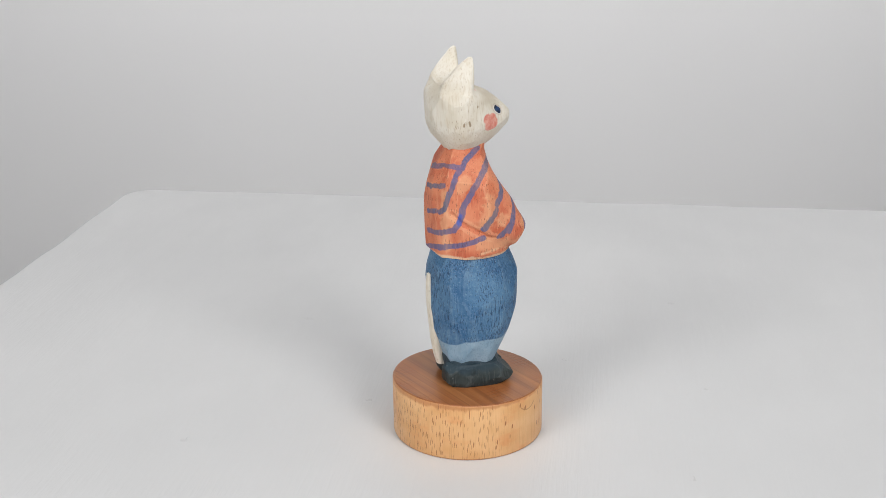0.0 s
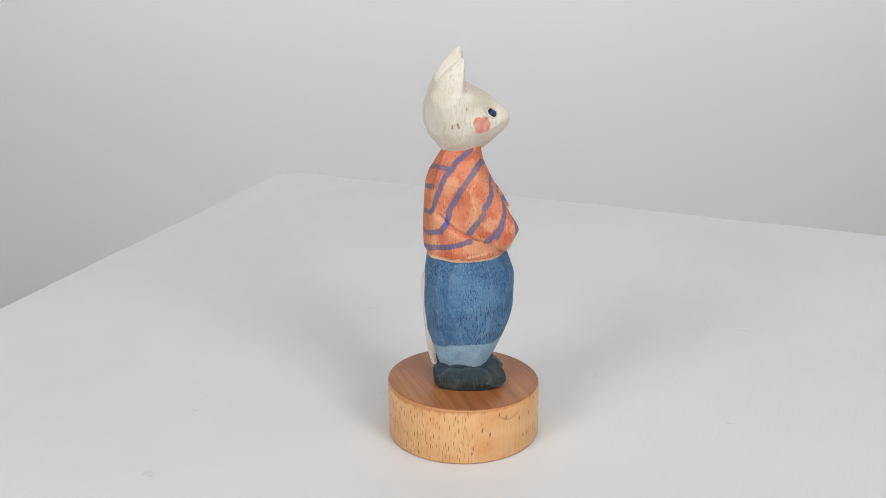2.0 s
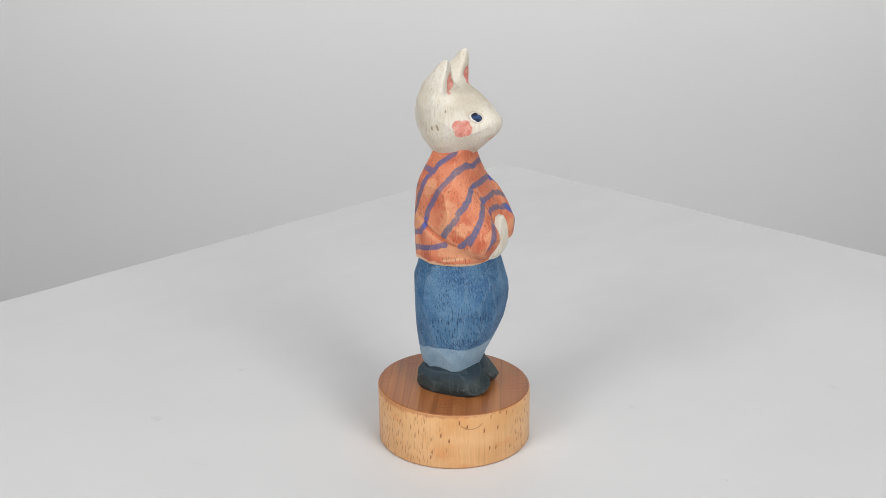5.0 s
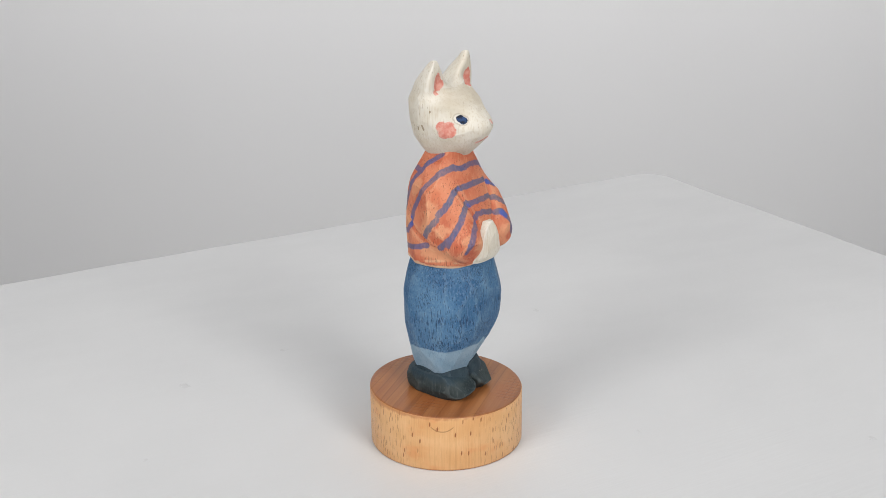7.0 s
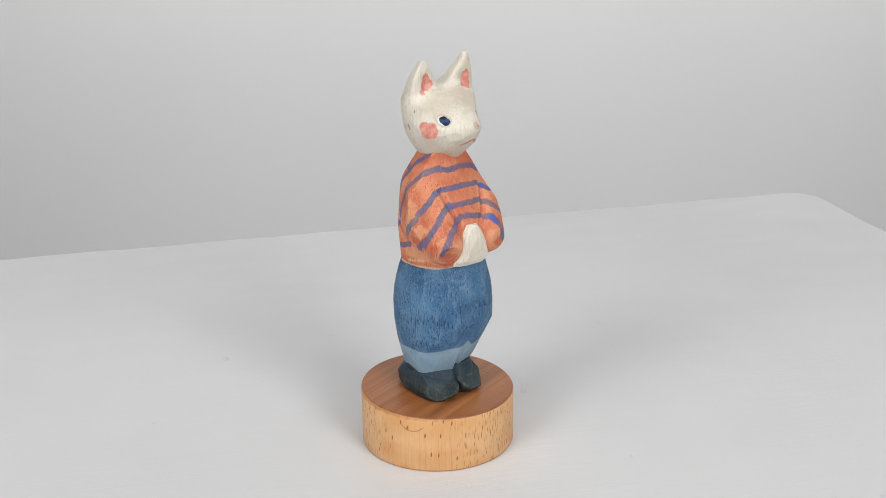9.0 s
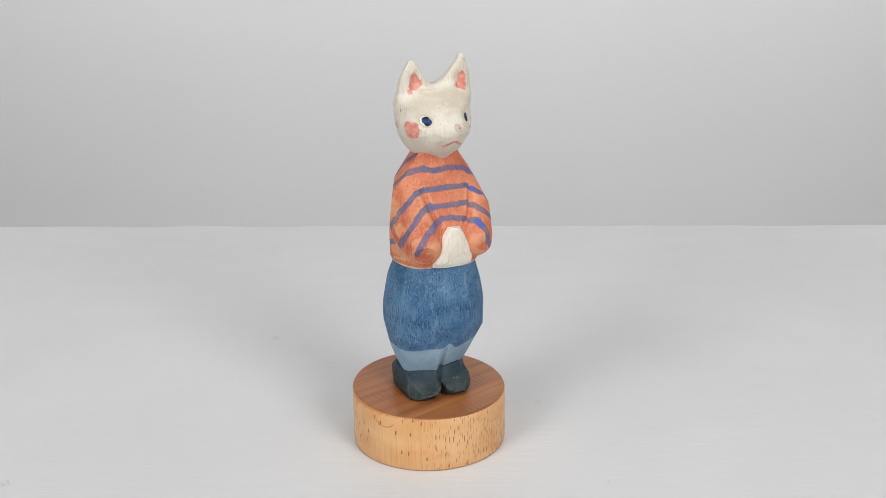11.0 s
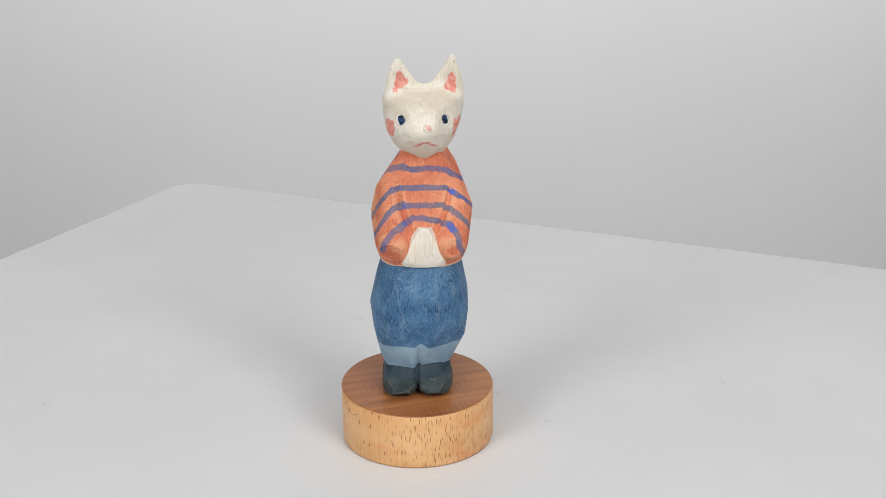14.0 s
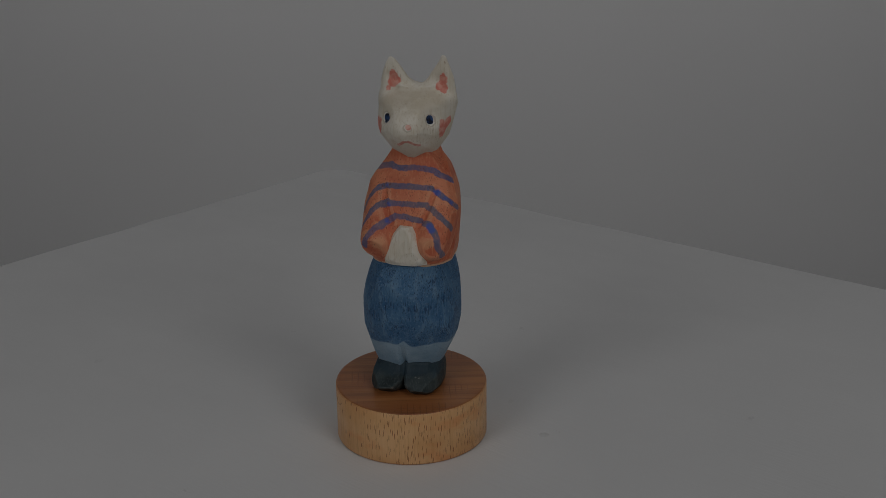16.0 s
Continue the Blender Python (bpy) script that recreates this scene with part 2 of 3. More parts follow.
def trousers_material():
    n = Nodes("blue_stain")
    v = n.coords()
    wash = n.noise(v, 130, 3, 0.55)
    streak = n.noise(n.scaled(v, 2300, 2300, 130), 1.0, 4, 0.65)
    mottle = n.noise(v, 1700, 3, 0.7)
    c = n.mix(n.band(wash, 0.28, 0.72), (0.035, 0.115, 0.245), (0.09, 0.205, 0.35))
    c = n.mix(n.band(streak, 0.48, 0.76, 0, 0.6), c, (0.17, 0.29, 0.43))
    c = n.mix(n.band(mottle, 0.52, 0.72, 0, 0.55), c, (0.21, 0.33, 0.46))
    c = n.mix(n.math("MULTIPLY", worn_edge(n, v), 0.22), c, (0.22, 0.34, 0.46))
    c = n.mix(n.band(n.noise(v, 240, 3), 0.58, 0.72, 0, 0.3), c, (0.20, 0.32, 0.44))
    open_grain = n.math("MAXIMUM", pores(n, v, 0.612, 4600, 520), pores(n, v, 0.66, 3600, 300))
    c = n.mix(n.math("MULTIPLY", open_grain, 0.72), c, (0.010, 0.024, 0.065))
    edge = n.math("ADD", n.field("cuff"), n.math("MULTIPLY", n.math("SUBTRACT", n.noise(v, 260, 3), 0.5), 1.2))
    pale = n.mix(n.band(wash, 0.3, 0.7), (0.21, 0.34, 0.46), (0.33, 0.46, 0.57))
    pale = n.mix(n.band(streak, 0.5, 0.8, 0, 0.4), pale, (0.40, 0.49, 0.55))
    pale = n.mix(n.math("MULTIPLY", open_grain, 0.3), pale, (0.06, 0.12, 0.2))
    c = n.mix(n.band(edge, -0.25, 0.25, 1, 0), c, pale)
    return n.finish(c, 0.58, knife(n, v), 0.6, 0.0002, 0.3)


def shoe_material():
    n = Nodes("slate_stain")
    v = n.coords()
    c = n.mix(n.band(n.noise(v, 170, 4, 0.6), 0.3, 0.7), (0.016, 0.026, 0.029), (0.05, 0.066, 0.068))
    c = n.mix(n.band(n.noise(n.scaled(v, 1900, 1900, 300), 1.0, 3), 0.5, 0.75, 0, 0.45), c, (0.11, 0.13, 0.13))
    c = n.mix(n.band(n.noise(v, 700, 3), 0.68, 0.76, 0, 0.5), c, (0.30, 0.31, 0.30))
    c = n.mix(n.math("MULTIPLY", worn_edge(n, v), 0.3), c, (0.12, 0.14, 0.14))
    high = n.math("ADD", n.math("MULTIPLY", n.node("ShaderNodeSeparateXYZ", 2, i0=v), 1000.0), n.math("MULTIPLY", n.math("SUBTRACT", n.noise(v, 300, 3), 0.5), 4.0))
    c = n.mix(n.band(high, 4.0, 6.0, 0, 0.6), c, (0.018, 0.045, 0.07))
    return n.finish(c, 0.55, knife(n, v), 0.6, 0.0002, 0.28)


CREAM, SHIRT, TROUSERS, SHOE = cream_material(), shirt_material(), trousers_material(), shoe_material()

# ---------------------------------------------------------------- setting


def mesh_thing(name, bm, materials, smooth=False):
    me = bpy.data.meshes.new(name)
    bm.to_mesh(me)
    bm.free()
    for m in materials:
        me.materials.append(m)
    if smooth:
        me.polygons.foreach_set("use_smooth", [True] * len(me.polygons))
    return new(name, me)


FLOOR_Z, WALL_Y, SWEEP = -0.46, 0.80, 0.10


def sweep_backdrop():
    """White paper that lies on the table and curves up behind it, 2 mm thick."""
    line = [(-2.0, FLOOR_Z), (WALL_Y - SWEEP, FLOOR_Z)]
    for k in range(1, 25):
        a = radians(90 * k / 24)
        line.append((WALL_Y - SWEEP + SWEEP * math.sin(a), FLOOR_Z + SWEEP * (1 - math.cos(a))))
    line.append((WALL_Y, 2.3))
    bm = bmesh.new()
    rows = []
    for y, z in line:
        rows.append([bm.verts.new((x, y, z)) for x in (-2.2, 2.2)])
    for a, b in zip(rows, rows[1:]):
        bm.faces.new((a[0], a[1], b[1], b[0]))
    ob = mesh_thing("backdrop", bm, [paper_material("white_paper", (0.665, 0.665, 0.67))], True)
    mod = ob.modifiers.new("thickness", "SOLIDIFY")
    mod.thickness, mod.offset = 0.002, -1
    return tagged(ob, "plain white seamless paper sweep behind the board", "backdrop", kind="structure")


def box(bm, lo, hi):
    m = Matrix.Translation([(a + b) / 2 for a, b in zip(lo, hi)]) @ Matrix.Diagonal([b - a for a, b in zip(lo, hi)] + [1])
    return bmesh.ops.create_cube(bm, size=1, matrix=m)["verts"]


def room():
    white = paper_material("wall_paint", (0.78, 0.78, 0.78))
    lo, hi, w = (-2.6, -2.6, FLOOR_Z - 0.0025), (2.6, 2.2, 2.5), 0.1
    for name, a, b in (
        ("wall_west", (lo[0] - w, lo[1], lo[2]), (lo[0], hi[1], hi[2])), ("wall_east", (hi[0], lo[1], lo[2]), (hi[0] + w, hi[1], hi[2])),
        ("wall_south", (lo[0] - w, lo[1] - w, lo[2]), (hi[0] + w, lo[1], hi[2])), ("wall_north", (lo[0] - w, hi[1], lo[2]), (hi[0] + w, hi[1] + w, hi[2])),
        ("floor", (lo[0] - w, lo[1] - w, lo[2] - w), (hi[0] + w, hi[1] + w, lo[2])), ("ceiling", (lo[0] - w, lo[1] - w, hi[2]), (hi[0] + w, hi[1] + w, hi[2] + w))):
        bm = bmesh.new()
        box(bm, a, b)
        tagged(mesh_thing(name, bm, [white]), "plain pale studio " + name.split("_")[0], name.split("_")[0], kind="structure")


backdrop = sweep_backdrop()
room()

# ---------------------------------------------------------------- turning board and stand
SPIN = -7.613
BOARD_TURN = 81.4


def slab(outline, z0, z1, bevel, segments=3):
    """A flat plate with the given outline and rounded upper and lower edges."""
    bm = bmesh.new()
    face = bm.faces.new([bm.verts.new((x, y, z0)) for x, y in outline])
    up = bmesh.ops.extrude_face_region(bm, geom=[face])
    bmesh.ops.translate(bm, vec=(0, 0, z1 - z0), verts=[v for v in up["geom"] if isinstance(v, bmesh.types.BMVert)])
    bmesh.ops.recalc_face_normals(bm, faces=bm.faces)
    rim = [e for e in bm.edges if abs(e.verts[0].co.z - e.verts[1].co.z) < 1e-6]
    bmesh.ops.bevel(bm, geom=rim, offset=bevel, segments=segments, affect="EDGES", profile=0.5)
    return bm


def turning_board():
    """White painted board, 477 x 391 mm, with slightly uneven, rounded edges."""
    hx, hy, r, out = 0.2385, 0.1955, 0.015, []
    for sx, sy, a0 in ((1, 1, 0), (-1, 1, 90), (-1, -1, 180), (1, -1, 270)):
        for k in range(9):
            a = radians(a0 + 90 * k / 8)
            out.append(Vector((sx * (hx - r) + r * math.cos(a), sy * (hy - r) + r * math.sin(a), 0)))
    full = []
    for a, b in zip(out, out[1:] + out[:1]):
        steps = max(1, int((b - a).length / 0.006))
        full += [a.lerp(b, k / steps) for k in range(steps)]
    edge = []
    for p in full:
        d = p.normalized() * (0.0012 * noise.noise(p * 30) + 0.0004 * noise.noise(p * 160))
        edge.append((p.x + d.x, p.y + d.y))
    bm = slab(edge, -0.014, 0.0, 0.003)
    ob = mesh_thing("board", bm, [board_material()])
    return tagged(ob, "white painted wooden board with rounded corners on a turntable", "board")


def turntable():
    """Round turntable that carries the board: foot, column and plate."""
    grey = paper_material("turntable_plastic", (0.6, 0.6, 0.6))
    ob = new("turntable")
    for name, r, z0, z1 in (("foot", 0.11, FLOOR_Z, FLOOR_Z + 0.02), ("column", 0.035, FLOOR_Z + 0.02, -0.026), ("plate", 0.085, -0.026, -0.014)):
        ring = [(r * math.cos(2 * math.pi * k / 64), r * math.sin(2 * math.pi * k / 64)) for k in range(64)]
        mesh_thing(name, slab(ring, z0, z1, 0.003), [grey]).parent = ob
    return tagged(ob, "plain white round turntable under the board", "turntable")


STAND_R, STAND_H = 22.5, 16.9
TOP_X, TOP_Y = -0.012, 0.03


def stand():
    """Beech disc, turned, with softened rims and a top that is not quite level. Origin at its foot."""
    n = 96
    prof = [(0, 0), (STAND_R - 0.5, 0), (STAND_R - 0.15, 0.15), (STAND_R, 0.5), (STAND_R, STAND_H - 0.55), (STAND_R - 0.18, STAND_H - 0.18), (STAND_R - 0.6, STAND_H), (0, STAND_H)]
    bm = bmesh.new()
    uv = bm.loops.layers.uv.new("UVMap")
    rows = []
    for r, z in prof[1:-1]:
        row = []
        for k in range(n):
            a = 2 * math.pi * k / n
            x, y = r * math.cos(a), r * math.sin(a)
            lift = (TOP_X * x + TOP_Y * y) if z > STAND_H / 2 else 0
            row.append(bm.verts.new((x / 1000, y / 1000, (z + lift) / 1000)))
        rows.append(row)
    for a, b in zip(rows, rows[1:]):
        for k in range(n):
            j = (k + 1) % n
            f = bm.faces.new((a[k], a[j], b[j], b[k]))
            f.smooth = True
            f.material_index = 1 if a is rows[-2] else 0
            for loop, kk in zip(f.loops, (k, k + 1, k + 1, k)):
                loop[uv].uv = (kk / n * 2 * math.pi * STAND_R, loop.vert.co.z * 1000)
    bm.faces.new(list(reversed(rows[0])))
    top = bm.faces.new(rows[-1])
    top.material_index = 1
    ob = mesh_thing("wooden_stand", bm, [beech_side_material(), beech_top_material()])
    return tagged(ob, "round oiled beech wood stand with brown flecks on the white board", "stand")


# ---------------------------------------------------------------- carved cat, in millimetres from the middle of the stand's top
def section_ring(n, cx, rx, front, back, pf, pb, split=0.0):
    a = np.arange(n) * 2 * np.pi / n
    s, c = np.sin(a), np.cos(a)
    mid = split
    ry = np.where(s < 0, mid - front, back - mid)
    e = np.where(s < 0, pf, pb)
    r = (np.abs(c / 1) ** e + np.abs(s) ** e) ** (-1 / e)
    return np.stack([cx + rx * r * c, mid + ry * r * s], -1)


def sections(rows, step=0.5, n=144, blur=5, round_off=0):
    """Level rings through sections (z, cx, rx, front, back, front power, back power, split), and their middles."""
    rows = np.array(rows, float)
    zs = np.arange(rows[0, 0], rows[-1, 0] + step / 2, step)
    pars = np.stack([np.interp(zs, rows[:, 0], rows[:, k]) for k in range(1, rows.shape[1])], -1)
    k = np.ones(blur) / blur
    soft = np.stack([np.convolve(np.pad(pars[:, i], blur // 2, mode="edge"), k, "valid") for i in range(pars.shape[1])], -1)
    rings = []
    for q, z in zip(soft, zs):
        ring = section_ring(n, *q)
        if round_off:
            w = np.hanning(round_off + 2)[1:-1]
            ring = sum(np.roll(ring, i - round_off // 2, axis=0) * k for i, k in enumerate(w / w.sum()))
        rings.append(np.column_stack([ring, np.full(n, z)]))
    return rings, soft[:, [0, 6]]


def loft(rows, step=0.5, n=144, blur=5, round_off=0):
    """Closed shell through level sections."""
    return close_rings(sections(rows, step, n, blur, round_off)[0], n)


def solid(x, y, z, rows, step=0.4, n=144, blur=5, round_off=0):
    """Rough signed distance from the body that loft() would skin, on a grid of points."""
    rings, mids = sections(rows, step, n, blur, round_off)
    turn = np.linspace(-np.pi, np.pi, 181)
    reach = []
    for ring, mid in zip(rings, mids):
        q = ring[:, :2] - mid
        a, r = np.arctan2(q[:, 1], q[:, 0]), np.hypot(q[:, 0], q[:, 1])
        o = np.argsort(a)
        reach.append(np.interp(turn, a[o], r[o], period=2 * np.pi))
    reach = np.array(reach)
    level = np.clip((z - rings[0][0, 2]) / step, 0, len(rings) - 1.001)
    i = level.astype(int)
    f = level - i
    mx, my = (mids[i, k] * (1 - f) + mids[i + 1, k] * f for k in (0, 1))
    dx, dy = x - mx, y - my
    a = (np.arctan2(dy, dx) + np.pi) / (2 * np.pi) * 179.999
    j = a.astype(int)
    g = a - j
    radius = sum(reach[i + p, j + q] * (f if p else 1 - f) * (g if q else 1 - g) for p in (0, 1) for q in (0, 1))
    return np.maximum(0.85 * (np.hypot(dx, dy) - radius), np.maximum(rings[0][0, 2] - z, z - rings[-1][0, 2]))


def blend(a, b, k):
    """Union of two bodies with a hollow fillet of size k."""
    h = np.clip(k - np.abs(a - b), 0, None) / k
    return np.minimum(a, b) - h * h * k / 4


def skin(d, lo, step):
    """Quads over the zero level of a field on a grid."""
    size = np.array(d.shape) - 1
    part = lambda o: d[o[0]:size[0] + o[0], o[1]:size[1] + o[1], o[2]:size[2] + o[2]]
    total, count = np.zeros((*size, 3)), np.zeros(size)
    for a in itertools.product((0, 1), repeat=3):
        for k in range(3):
            if a[k] == 0:
                b = tuple(1 if i == k else a[i] for i in range(3))
                da, db = part(a), part(b)
                m = (da < 0) != (db < 0)
                p = np.zeros((*size, 3)) + a
                p[..., k] += np.where(m, da / (da - db + (da == db)), 0)
                total += m[..., None] * p
                count += m
    used = count > 0
    ids = np.full(size, -1)
    ids[used] = np.arange(used.sum())
    v = np.array(lo) + step * (np.argwhere(used) + total[used] / count[used][:, None])
    quads = []
    for k in range(3):
        u, w = np.eye(3, dtype=int)[(k + 1) % 3], np.eye(3, dtype=int)[(k + 2) % 3]
        inside = np.moveaxis(d < 0, k, 0)
        e = np.argwhere(inside[:-1] != inside[1:])
        order = [k] + [i for i in range(3) if i != k]
        at = np.empty_like(e)
        at[:, order] = e
        out = d[tuple(at.T)] < 0
        ring = [ids[tuple((at - c).T)] for c in (u + w, w, 0 * u, u)]
        q = np.stack(ring, -1)
        quads.append(np.where(out[:, None], q, q[:, ::-1]))
    return v, np.concatenate(quads)


def relax(v, q, values, rounds):
    """Average of values over the corners' neighbours."""
    for _ in range(rounds):
        total, count = np.zeros_like(values), np.zeros(len(v))
        for k in range(4):
            for j in (k - 1, (k + 1) % 4):
                np.add.at(total, q[:, k], values[q[:, j]])
                np.add.at(count, q[:, k], 1)
        values = total / (count[:, None] if values.ndim > 1 else count)
    return values


def ridges(v, q):
    """Where the carving stands proud (+) or is hollow (-), for wear on the knife's edges."""
    n = normals(v, q)
    proud = ((v - relax(v, q, v, 2)) * n).sum(1)
    return relax(v, q, proud - relax(v, q, proud, 12), 1)


def plane_off(v, point, normal, reach):
    """One flat knife cut near a point."""
    n = np.array(normal, float) / np.linalg.norm(normal)
    h = (v - np.array(point)) @ n
    cut = (h > 0) & (((v - np.array(point)) ** 2).sum(1) < reach * reach)
    v[cut] -= np.outer(h[cut], n)


def close_rings(rings, n):
    first, last = rings[0], rings[-1]
    caps = lambda ring: [ring.mean(0) + (ring - ring.mean(0)) * f for f in (0.03, 0.35, 0.7, 0.93)]
    rings = caps(first) + rings + caps(last)[::-1]
    v = np.concatenate(rings)
    m = len(rings)
    i, j = np.meshgrid(np.arange(m - 1), np.arange(n), indexing="ij")
    k = (j + 1) % n
    q = np.stack([i * n + j, i * n + k, (i + 1) * n + k, (i + 1) * n + j], -1).reshape(-1, 4)
    return v, q


def normals(v, q):
    f = np.cross(v[q[:, 2]] - v[q[:, 0]], v[q[:, 3]] - v[q[:, 1]])
    out = np.zeros_like(v)
    for k in range(4):
        np.add.at(out, q[:, k], f)
    return out / (np.linalg.norm(out, axis=1)[:, None] + 1e-12)


def whittle(v, q, rng, cuts, depth, reach):
    """Knife cuts: flat facets planed into the shell at random places."""
    nrm = normals(v, q)
    if (nrm * (v - v.mean(0))).sum() < 0:
        q = q[:, ::-1].copy()
        nrm = -nrm
    base = v.copy()
    for i in rng.integers(0, len(v), cuts):
        n = nrm[i] + rng.normal(0, 0.06, 3)
        n /= np.linalg.norm(n)
        d = depth * rng.uniform(0.4, 1.0)
        away = ((base - base[i]) ** 2).sum(1)
        near = (away < reach * reach) & (nrm @ n > 0.3)
        for _ in range(4):
            h = (v - base[i]) @ n + d
            cut = near & (h > 0)
            if not (cut & (away > (0.86 * reach) ** 2)).any():
                v[cut] -= np.outer(h[cut], n)
                break
            d *= 0.5
    return v, q


def stroke(v, points):
    """Signed distance from a painted stroke, a chain of (x, y, z, half width)."""
    pts = np.array(points, float)
    if len(pts) == 1:
        return np.linalg.norm(v - pts[0, :3], axis=1) - pts[0, 3]
    best = np.full(len(v), 99.0)
    for a, b in zip(pts, pts[1:]):
        d = b[:3] - a[:3]
        t = np.clip((v - a[:3]) @ d / (d @ d), 0, 1)
        best = np.minimum(best, np.linalg.norm(v - a[:3] - t[:, None] * d, axis=1) - (a[3] + t * (b[3] - a[3])))
    return best


# Painted marks, and the forehead's painted-in shade: half width and the points of each stroke.
MARKS = collections.defaultdict(list)


def mark(field, half, *points):
    MARKS[field].append([(*p, half) for p in points])


mark("stripe", 0.72, (-3.5, -2.2, 70.8), (-4.8, -0.4, 69.2), (-5.6, 2, 67.8), (-6, 3.2, 66.2), (-6.6, 5.1, 64), (-7, 6.6, 60.7), (-6.3, 7.9, 56.8), (-6, 8.5, 54.5), (-4.4, 9.7, 53.4))
mark("stripe", 0.7, (4.5, 8.7, 64.6), (-4.8, 6.2, 66.3), (-6.1, 3.2, 66.1))
mark("stripe", 0.65, (1.4, 10, 59.3), (-5, 8.4, 61))
mark("stripe", 0.78, (-3.9, -4.8, 66.8), (-7.1, -3.1, 65.4), (-8.6, -1.5, 63.8), (-9.7, 0.1, 62), (-10.1, 2, 59.4), (-9.5, 3.7, 56), (-9.1, 4.8, 53.1), (-9.1, 5, 50.7), (-8.3, 6.4, 48.8), (-4.4, 9.8, 46.9))
mark("stripe", 0.78, (-10.3, -5.4, 55.6), (-9.2, -6.8, 57.6), (-7.9, -7.6, 59.4), (-6, -7.8, 60.9), (-3.6, -7.5, 62.1))
mark("stripe", 0.78, (-10.5, -8.9, 47.6), (-10.1, -9.9, 49.5), (-9.6, -11, 51.8), (-8.4, -11.4, 53.7), (-6.9, -11.5, 55.5), (-5.1, -10.9, 57.1), (-2.9, -9.9, 58))
mark("stripe", 0.78, (-8.6, -13.3, 45.9), (-8.5, -14.7, 47.7), (-7.7, -14.9, 49), (-6.1, -14.7, 50.7), (-4.3, -14, 52.2), (-0.7, -11.6, 53.9))
mark("stripe", 0.7, (-4.2, 9.8, 42.6), (-7.4, 7.8, 43.4), (-9.1, 4.6, 44.4), (-10.2, 1.5, 45.5), (-10.4, -1.8, 46.5))
mark("stripe", 0.7, (-7, -3, 65.6), (-5.9, -3.8, 66.5), (-4.5, -4.3, 67), (-2.8, -5.2, 67.2))
mark("stripe", 0.75, (-5.2, -4.3, 66.5), (-4.1, -4.7, 66.9), (-1.7, -5.7, 66.7), (0.2, -6, 66.6), (4, -6.1, 66.7), (7.9, -5.5, 66.5), (9.5, -5.3, 65.8), (11, -4.8, 64.8), (12.6, -4, 64), (14.2, -2.4, 62.7))
mark("stripe", 0.75, (-4.9, -7.7, 61.5), (-3.6, -7.5, 62.1), (-1.8, -7.8, 62), (0.1, -8, 62), (2.4, -8.2, 61.9), (4.8, -8.2, 61.8), (9.1, -7.4, 61.6))
mark("stripe", 0.78, (10.5, -7.5, 60.8), (11.7, -7.8, 60), (12.8, -7.9, 59.4), (14.8, -7.2, 57.9), (15.8, -6.5, 56.5))
mark("stripe", 0.72, (-3.3, -10.6, 57.2), (-2.1, -10.1, 57.5), (-0.2, -10, 57.6), (1.6, -10.1, 57.6), (3.9, -10.1, 57.6), (8.4, -9.8, 57.3))
mark("stripe", 0.75, (9, -10, 57.2), (10.4, -10.8, 56.4), (11.6, -11.3, 55.6), (12.8, -11.7, 54.6), (13.9, -10.9, 53.4), (15.2, -10.3, 51))
mark("stripe", 0.7, (-0.3, -11.3, 54.5), (2.3, -11.6, 54.1), (4.3, -11.7, 53.7), (7, -11.6, 53.5))
mark("stripe", 0.85, (7.7, -12, 53.4), (9.3, -13, 52.9), (10.3, -13.6, 52.3), (11.4, -14.4, 51), (12, -14.4, 49.6), (12.6, -14.3, 47.3), (12.9, -12.2, 44.5))
mark("stripe", 0.8, (-3.7, -13.9, 52.1), (-1.8, -12.3, 52.9), (-1.1, -11.7, 53.6))
mark("stripe", 0.7, (5.7, 8.8, 64.4), (2.5, 8.5, 64.8), (-1.3, 8, 65.6))
mark("stripe", 0.65, (4, 10.3, 59.1), (0.9, 9.9, 59.7), (-4.2, 9, 60.7))
mark("stripe", 0.68, (2.4, 10.9, 52.2), (-3.4, 10.1, 53.3))
mark("stripe", 0.7, (2.1, 11, 46.2), (-4, 9.9, 47.3))
mark("stripe", 0.7, (4.7, 10.4, 40.8), (-2.6, 10.4, 42.5), (-6.6, 8.6, 43.4))
mark("stripe", 0.78, (-10.9, -5.1, 54.4), (-11.4, -3.2, 51.8), (-10.8, -1.2, 49))
mark("stripe", 0.75, (-9.7, -10.5, 51.5), (-10, -9.8, 49.9), (-10.6, -8.2, 48), (-10.5, -6.1, 46.5))
mark("crease", 0.1, (-4.1, -7.8, 61.5), (-3.5, -10, 58.1), (-2.6, -11.4, 55.4), (-1.2, -12.2, 52.7))
mark("crease", 0.1, (10.3, -7.3, 61.2), (9.3, -9.6, 57.9), (8.1, -11.5, 54.4), (6.6, -12.1, 52.4))
mark("crease", 0.1, (-7.7, 6.9, 53.1), (-9.3, 4.5, 50.8), (-10.2, 1.5, 48.8), (-10.5, -1.7, 47.1), (-10.3, -4.5, 46))
mark("bright", 1.0, (10.5, -7.5, 60.8))
mark("bright", 0.9, (9.6, -13.2, 52.8), (10.8, -13.9, 51.9))
mark("bright", 0.7, (-2.1, -12.2, 53.3))
mark("bright", 0.5, (-3.5, -7.5, 62.1))
mark("bright", 0.5, (-2.4, -10.1, 57.5))
mark("bright", 0.6, (-9, 5, 53), (-9.1, 5, 51))
mark("bright", 0.5, (12.8, -7.9, 59.4), (14.8, -7.3, 57.7))
mark("bright", 0.4, (-2.4, -10.3, 57.2))
mark("worn", 2.2, (-10.7, -7.3, 51.1))
